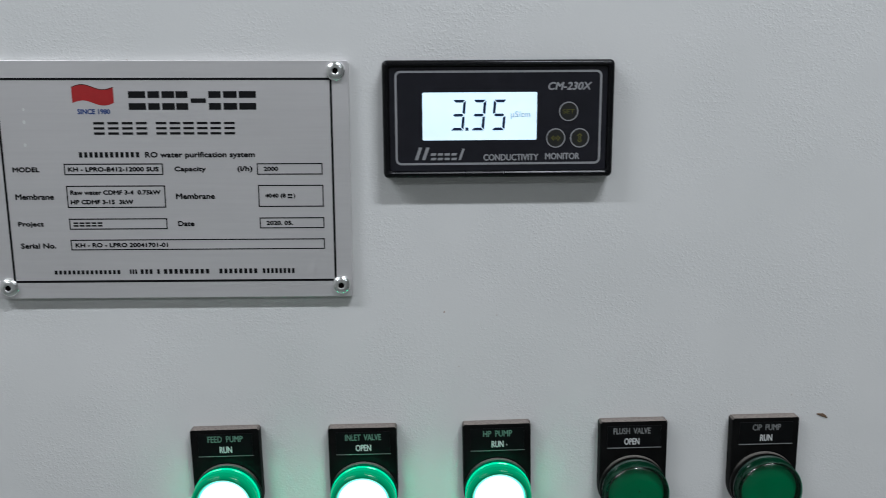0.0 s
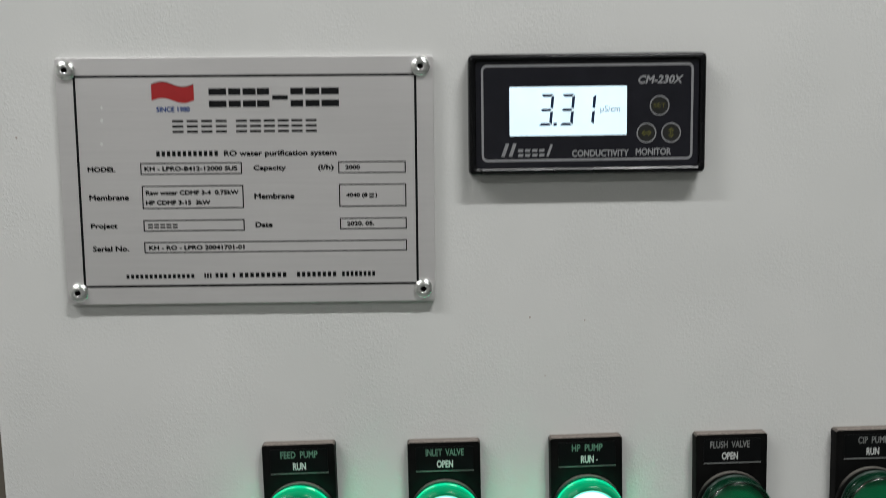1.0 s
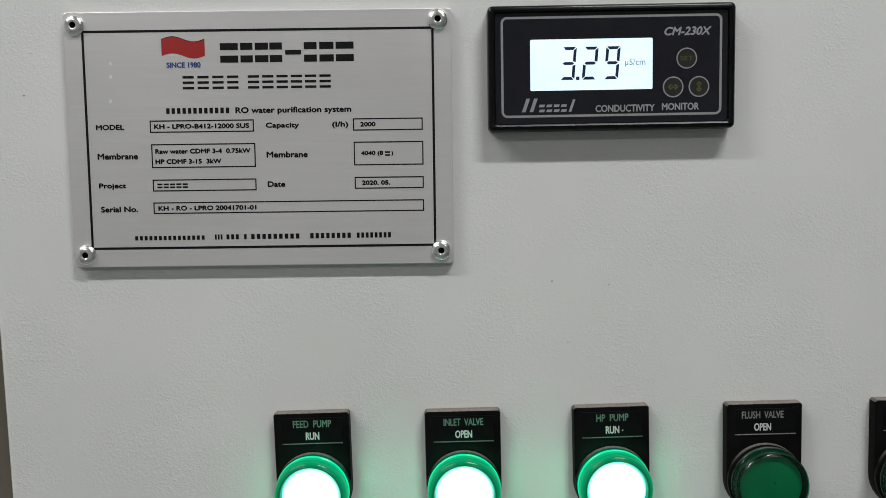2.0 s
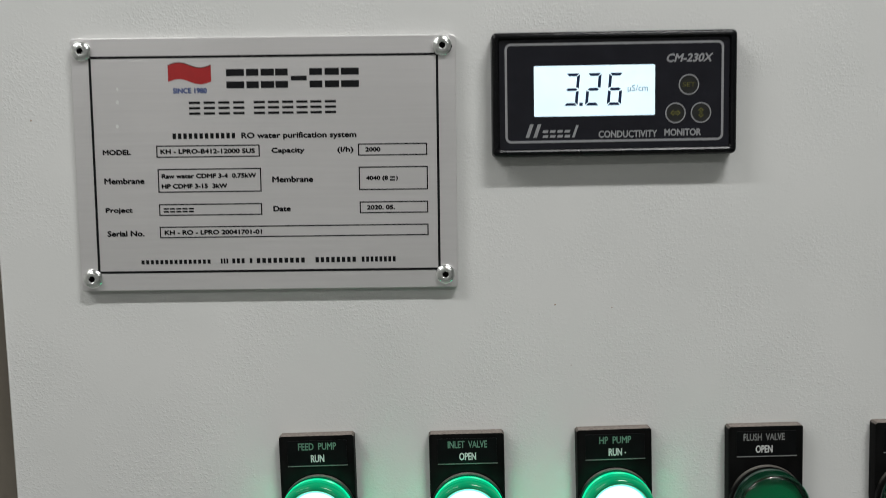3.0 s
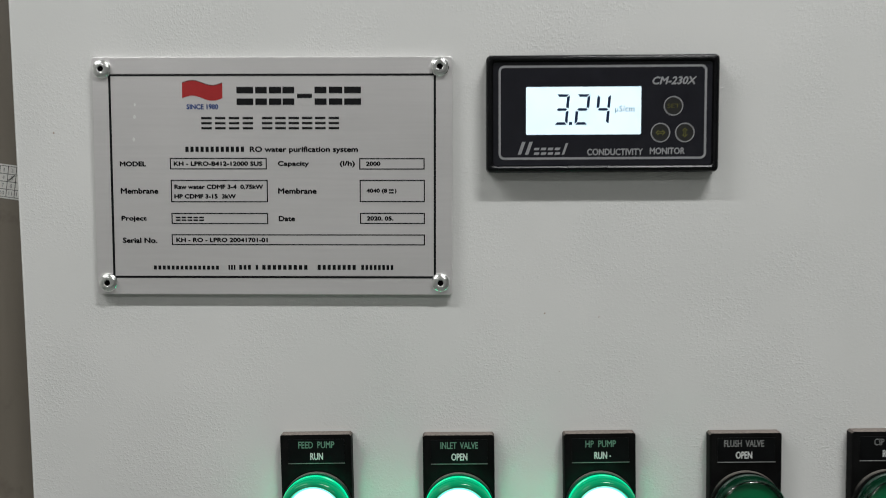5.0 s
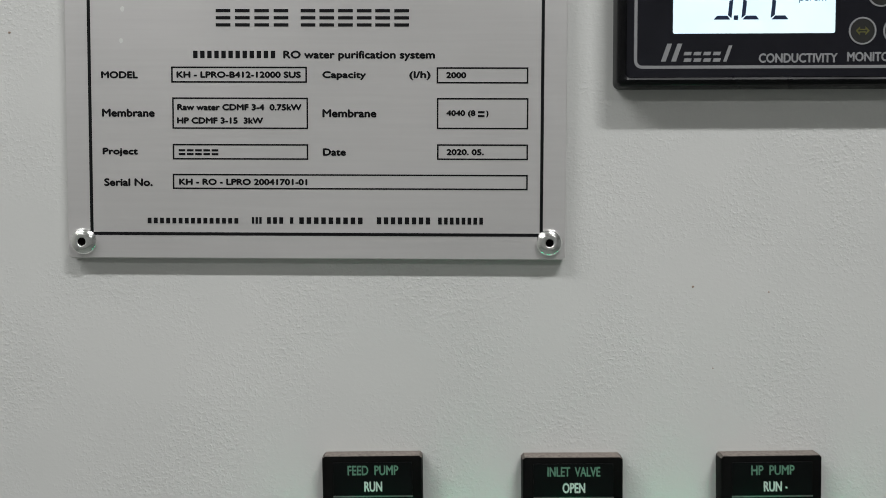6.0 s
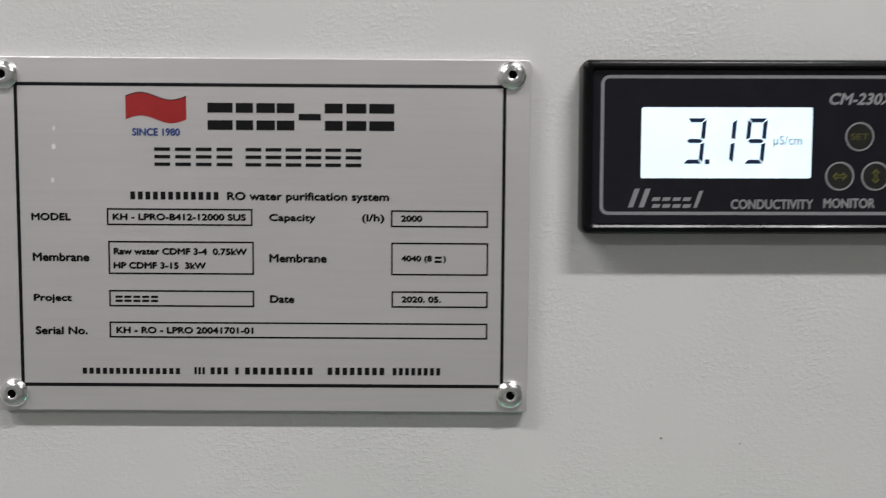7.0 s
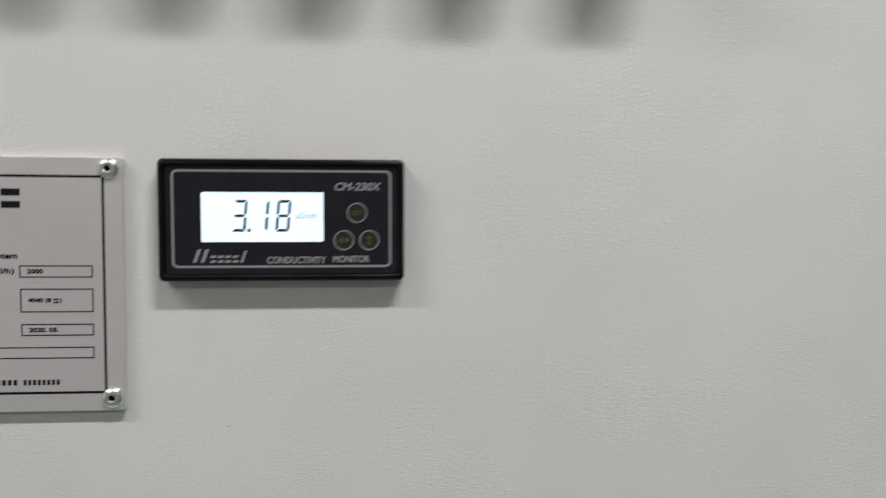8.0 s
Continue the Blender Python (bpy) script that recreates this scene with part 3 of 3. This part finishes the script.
def conductivity_meter():
    top = thing("conductivity_meter", 0.1647, 0.0, 1.5520, "black panel meter with a lit white LCD showing 3 digits", "meter", turn=-0.3)
    W, H = 0.0956, 0.0480
    # bezel: a rim round a shallow recess
    bm = bmesh.new()
    sections = ((0.0, 0.0002, 0.0020), (0.0, -0.0054, 0.0020), (0.0003, -0.0064, 0.0018), (0.0010, -0.0070, 0.0015), (0.0019, -0.0071, 0.0012), (0.0025, -0.0067, 0.001), (0.0029, -0.0055, 0.001))
    rows = []
    for d, y, r in sections:
        rows.append([bm.verts.new((x, y, z)) for x, z in rounded(d, W - d, d, H - d, r, 4)])
    for a, b in zip(rows, rows[1:]):
        for i in range(len(a)):
            j = (i + 1) % len(a)
            bm.faces.new((a[i], a[j], b[j], b[i]))
    bm.faces.new(rows[0])
    part("bezel", finish(bm), M_BEZEL, top, "black plastic bezel", smooth=35)
    face = -0.0057
    ink = face - 0.00006
    part("fascia", prism(rounded(0.0029, W - 0.0029, 0.0029, H - 0.0029, 0.001, 4), -0.001, face), M_FASCIA, top, "glossy black fascia with silver print")
    part("border_line", loop_frame(rounded(0.0051, 0.0905, 0.0053, 0.0438, 0.0024), rounded(0.0060, 0.0896, 0.0062, 0.0429, 0.0015), face, ink), M_SILVER, top)
    screen = part("lcd_screen", prism(rounded(0.0164, 0.0637, 0.0155, 0.0350, 0.0005, 3), -0.002, face - 0.0001), M_LCD, top, "backlit white LCD screen")
    lcd = face - 0.0001
    digits = [[int(c) for c in str(r)] for r in READINGS]
    for place, dx in enumerate((27.9, 36.3, 44.8)):
        for key in "abcdefg":
            states = [key in LIT[d[place]] for d in digits]
            if any(states):
                ob, shown, turned = segment(screen, key, dx, 19.5, lcd)
                if not all(states):
                    SEGMENTS.append((ob, states, shown, turned))
    part("decimal_point", prism(rounded(*mm(34.1, 35.4, 19.4, 20.7)), lcd, lcd - 0.00006), M_SEGMENT, screen)
    lettering("unit", "\u00b5S/cm", mm(53.0, 24.2, 60.9, 27.2), lcd - 0.00006, M_UNIT, screen)

    lettering("print", "CM-230X", mm(68.2, 35.7, 86.4, 39.0), ink, M_SILVER, top, 0.25, 0.00015)
    lettering("print", "CONDUCTIVITY", mm(41.6, 6.9, 64.6, 9.7), ink, M_SILVER, top, 0.0, 0.00011)
    lettering("print", "MONITOR", mm(67.4, 7.2, 81.8, 10.0), ink, M_SILVER, top, 0.0, 0.00011)
    # the maker's script as plain slanted strokes
    strokes = [(13.0, 7.4, 14.4, 12.6), (16.0, 7.4, 17.4, 12.6)]
    for k in range(4):
        x = 19.6 + 2.85 * k
        strokes += [(x, 7.3, x + 2.1, 8.3), (x, 9.2, x + 2.1, 10.2)]
    strokes.append((31.2, 7.3, 32.2, 12.0))
    bars("maker_mark", [mm(*b) for b in strokes], face, ink, M_SILVER, top, 0.35)

    for x, z in ((76.9, 27.0), (71.7, 16.1), (81.7, 16.1)):
        ring = lambda r: [mm(x + r * math.cos(a), z + r * math.sin(a)) for a in (2 * math.pi * k / 40 for k in range(40))]
        key = part("key", prism(ring(3.5), face, face - 0.00012), M_KEY, top, "round membrane key with a silver ring")
        part("key_ring", loop_frame(ring(4.0), ring(3.55), face, face - 0.00016), M_SILVER, key)
        if z > 20:
            lettering("key_print", "SET", mm(x - 2.5, z - 0.85, x + 2.5, z + 0.85), face - 0.0002, M_YELLOW, key)
        else:
            arrow = [(-2.0, 0), (-0.8, -1.25), (-0.8, -0.5), (0.8, -0.5), (0.8, -1.25), (2.0, 0), (0.8, 1.25), (0.8, 0.5), (-0.8, 0.5), (-0.8, 1.25)]
            inner = [(-1.4, 0), (-1.05, -0.45), (-0.8, -0.2), (0.8, -0.2), (1.05, -0.45), (1.4, 0), (1.05, 0.45), (0.8, 0.2), (-0.8, 0.2), (-1.05, 0.45)]
            turn = (lambda p: p) if x < 75 else (lambda p: (-p[1], p[0]))
            place = lambda pts: [mm(x + turn(p)[0], z + turn(p)[1]) for p in pts]
            part("key_arrow", loop_frame(place(arrow), place(inner), face - 0.0001, face - 0.0002), M_YELLOW, key)
    return top


conductivity_meter()


# ---- pilot lamps ----
def pilot_lamp(x, z, line_one, line_two, lit, wide, turn, shift=0.3):
    """A legend plate with a round bottom, and a lamp on it. (x, z): the lamp's middle."""
    label = "lit green pilot lamp on a black legend plate" if lit else "unlit dark green pilot lamp on a black legend plate"
    top = thing("pilot_lamp", x, 0.0, z, label, "pilot lamp", "row of pilot lamps", turn)
    R, up = 15.3, 31.3
    arc = [(R * math.cos(radians(a)), R * math.sin(radians(a))) for a in range(180, 361, 10)]
    outline = [mm(*p) for p in arc + [(R, up - 0.8), (R - 0.8, up), (-R + 0.8, up), (-R, up - 0.8)]]
    plate = part("legend_plate", prism(outline, 0.0004, -0.0046, 0.0008, steps=2), M_LEGEND, top, "black plastic legend plate, dusty on top", smooth=35)
    f = -0.0046
    part("insert", prism(rounded(*mm(-11.9, 12.2, 19.0, 29.2), 0.0003, 2), f + 0.001, f - 0.00025, 0.0001), M_INSERT, plate)
    # The line under the insert is a darker grey on lit lamps.
    part("edge_line", prism(rounded(*mm(-11.9, 12.4, 18.55, 18.9)), f, f - 0.0003), M_GREYTEXT if not lit else M_EDGELINE, plate)
    # The first legend line is greener on lit lamps, grey on unlit ones.
    lettering("legend", line_one, mm(-wide / 2 + shift, 25.3, wide / 2 + shift, 28.3), f - 0.0003, M_GREENTEXT if lit else M_GREYTEXT, plate, 0.0, 0.00008)
    w2 = 6.9 if line_two == "OPEN" else 5.5
    lettering("legend", line_two, mm(-w2 / 2 + shift, 20.2, w2 / 2 + shift, 23.4), f - 0.0003, M_WHITETEXT, plate, 0.0, 0.00011)

    def turned(name, profile, material, owner, text="", n=72):
        return part(name, lathe([(r * MM, y * MM) for r, y in profile], n), material, owner, text, smooth=40)

    turned("collar", [(12.0, -4.0), (15.0, -4.0), (15.1, -4.6), (15.1, -5.9), (14.8, -6.2), (12.0, -6.2)], M_RING, top, "dark plastic collar")
    lip = [(14.4, -8.0), (14.75, -8.15), (14.8, -8.9), (14.4, -9.3)]
    side = [(14.4, -9.3), (14.6, -9.7), (14.65, -10.7), (14.45, -10.85), (14.6, -11.05), (14.6, -12.2)]
    rim = [(14.6, -12.2), (14.5, -13.2), (14.1, -14.2), (13.4, -14.95), (12.6, -15.3)]
    if lit:
        # Added emitter tucked behind the lip, there only for the green halo.
        turned("lens_foot", [(12.2, -5.6), (12.3, -7.95), (14.4, -8.0)], M_HALO_RING, top, "hidden green ring added to throw the lamp's halo on the door")
        turned("lens_lip", lip, M_LIP_ON, top, "bright green lens lip")
        turned("lens_side", side, M_SKIRT_ON, top, "glowing green lens side")
        turned("lens_rim", rim + [(12.15, -15.1), (11.8, -14.5), (11.65, -13.8), (11.65, -13.0)], M_LENS_ON, top, "glowing green lens shoulder")
        cap = [(11.75, -12.8), (11.55, -13.3), (11.0, -13.6), (7.0, -13.85), (3.0, -14.0), (0.0, -14.05)]
        turned("cap", cap, M_CAP_ON, top, "white-hot lit lamp face")
    else:
        turned("lens_foot", [(12.2, -5.6), (12.3, -7.95), (14.4, -8.0)], M_LENS_OFF, top, "dark green lens foot")
        turned("lens_lip", lip, M_LENS_OFF, top, "dark green lens lip")
        turned("core", [(14.4, -8.9), (14.4, -12.2), (14.25, -13.0), (13.7, -13.5), (13.0, -13.3), (12.5, -12.4), (12.4, -11.4)], M_LENS_OFF, top, "dark green lamp core")
        turned("cap", [(12.5, -11.3), (12.2, -11.6), (7.0, -11.8), (0.0, -11.9)], M_CAP_OFF, top, "plain green lamp face")
        turned("lens_shell", side + rim[1:] + [(8.0, -15.55), (0.0, -15.65)], M_SHELL, top, "clear dark green lens shell")
    return top


pilot_lamp(0.0929, 1.40955, "FEED  PUMP", "RUN", True, 15.5, -1.1)
pilot_lamp(0.1537, 1.40965, "INLET  VALVE", "OPEN", True, 16.0, -0.7)
hp_lamp = pilot_lamp(0.2139, 1.4107, "HP  PUMP", "RUN", True, 13.0, -1.2)
part("paint_dot", prism(rounded(*mm(4.1, 4.6, 21.2, 21.7)), -0.0047, -0.0050), M_WHITETEXT, hp_lamp)
flush_lamp = pilot_lamp(0.2754, 1.4112, "FLUSH  VALVE", "OPEN", False, 16.8, -0.8, -0.9)
part("dirt_dot", prism([mm(1.3 + 0.35 * math.cos(a), 1.0 + 0.35 * math.sin(a)) for a in (k * math.pi / 4 for k in range(8))], -0.0116, -0.0121), M_HOLE, flush_lamp)
pilot_lamp(0.3351, 1.4122, "CIP  PUMP", "RUN", False, 12.8, -0.7)


# ---- the row of knobs above, whose shadows fall on the door ----
def rotary_knob(x, z):
    top = thing("rotary_knob", x, 0.0, z, "black round rotary knob on the cabinet door", "knob", "upper row of knobs")
    part("collar", lathe([mm(*p) for p in ((10.0, 0.5), (15.0, 0.5), (15.0, -4.0), (14.0, -5.0), (10.0, -5.0))], 48), M_RING, top, smooth=40)
    part("grip", lathe([mm(*p) for p in ((13.0, -4.5), (14.0, -6.0), (13.5, -33.0), (12.5, -34.5), (0.0, -35.0))], 48), M_BUTTON, top, smooth=40)
    return top


first_knob = rotary_knob(0.0815, 1.7172)
for k in range(1, 6):
    copy_thing(first_knob, pose(0.0815 + 0.0533 * k, 0.0, 1.7172))


# ---- marks on the door ----
def mark(name, x, z, pts, material, label, category, height=0.0003):
    top = tagged(link_mesh(name, prism([mm(*p) for p in pts], 0.0001, -height, height * 0.4), material), label, category)
    top.matrix_world = pose(x, 0.0, z)
    return top


mark("smear", 0.3622, 1.4425, [(-2.6, 0.5), (-1.2, -0.1), (0.6, -0.9), (2.4, -1.5), (2.7, -1.2), (1.9, -0.1), (0.4, 0.9), (-1.0, 0.8), (-2.2, 0.9)], M_SMEAR, "small dried brown smear on the cabinet door", "smear")
rng = random.Random(7)
for x, z, r in ((-0.0327, 1.6257, 1.0), (-0.0185, 1.569, 0.9), (0.1965, 1.4675, 0.5), (0.213, 1.491, 0.6), (0.190, 1.4925, 0.8), (0.3475, 1.4525, 0.4), (0.060, 1.6005, 0.5), (0.262, 1.645, 0.45)):
    r *= 0.55
    blob = [(r * rng.uniform(0.6, 1.1) * math.cos(a), r * rng.uniform(0.5, 1.0) * math.sin(a)) for a in (k * math.pi / 4 for k in range(8))]
    mark("speck", x, z, blob, M_SPECK, "tiny grime speck on the cabinet door", "speck", 0.00015)


# ---- what moves: the bars of the reading turn in and out ----
def motions():
    for ob, states, shown, turned in SEGMENTS:
        at = lambda on: shown if on else turned
        rows = [(0.0, at(states[0]))]
        for t, old, now in zip(CHANGES, states, states[1:]):
            if old != now:
                rows += [(t - 0.034, at(old)), (t, at(now))]
        rows.append((8.0, at(states[-1])))
        walk(ob, rows)


motions()
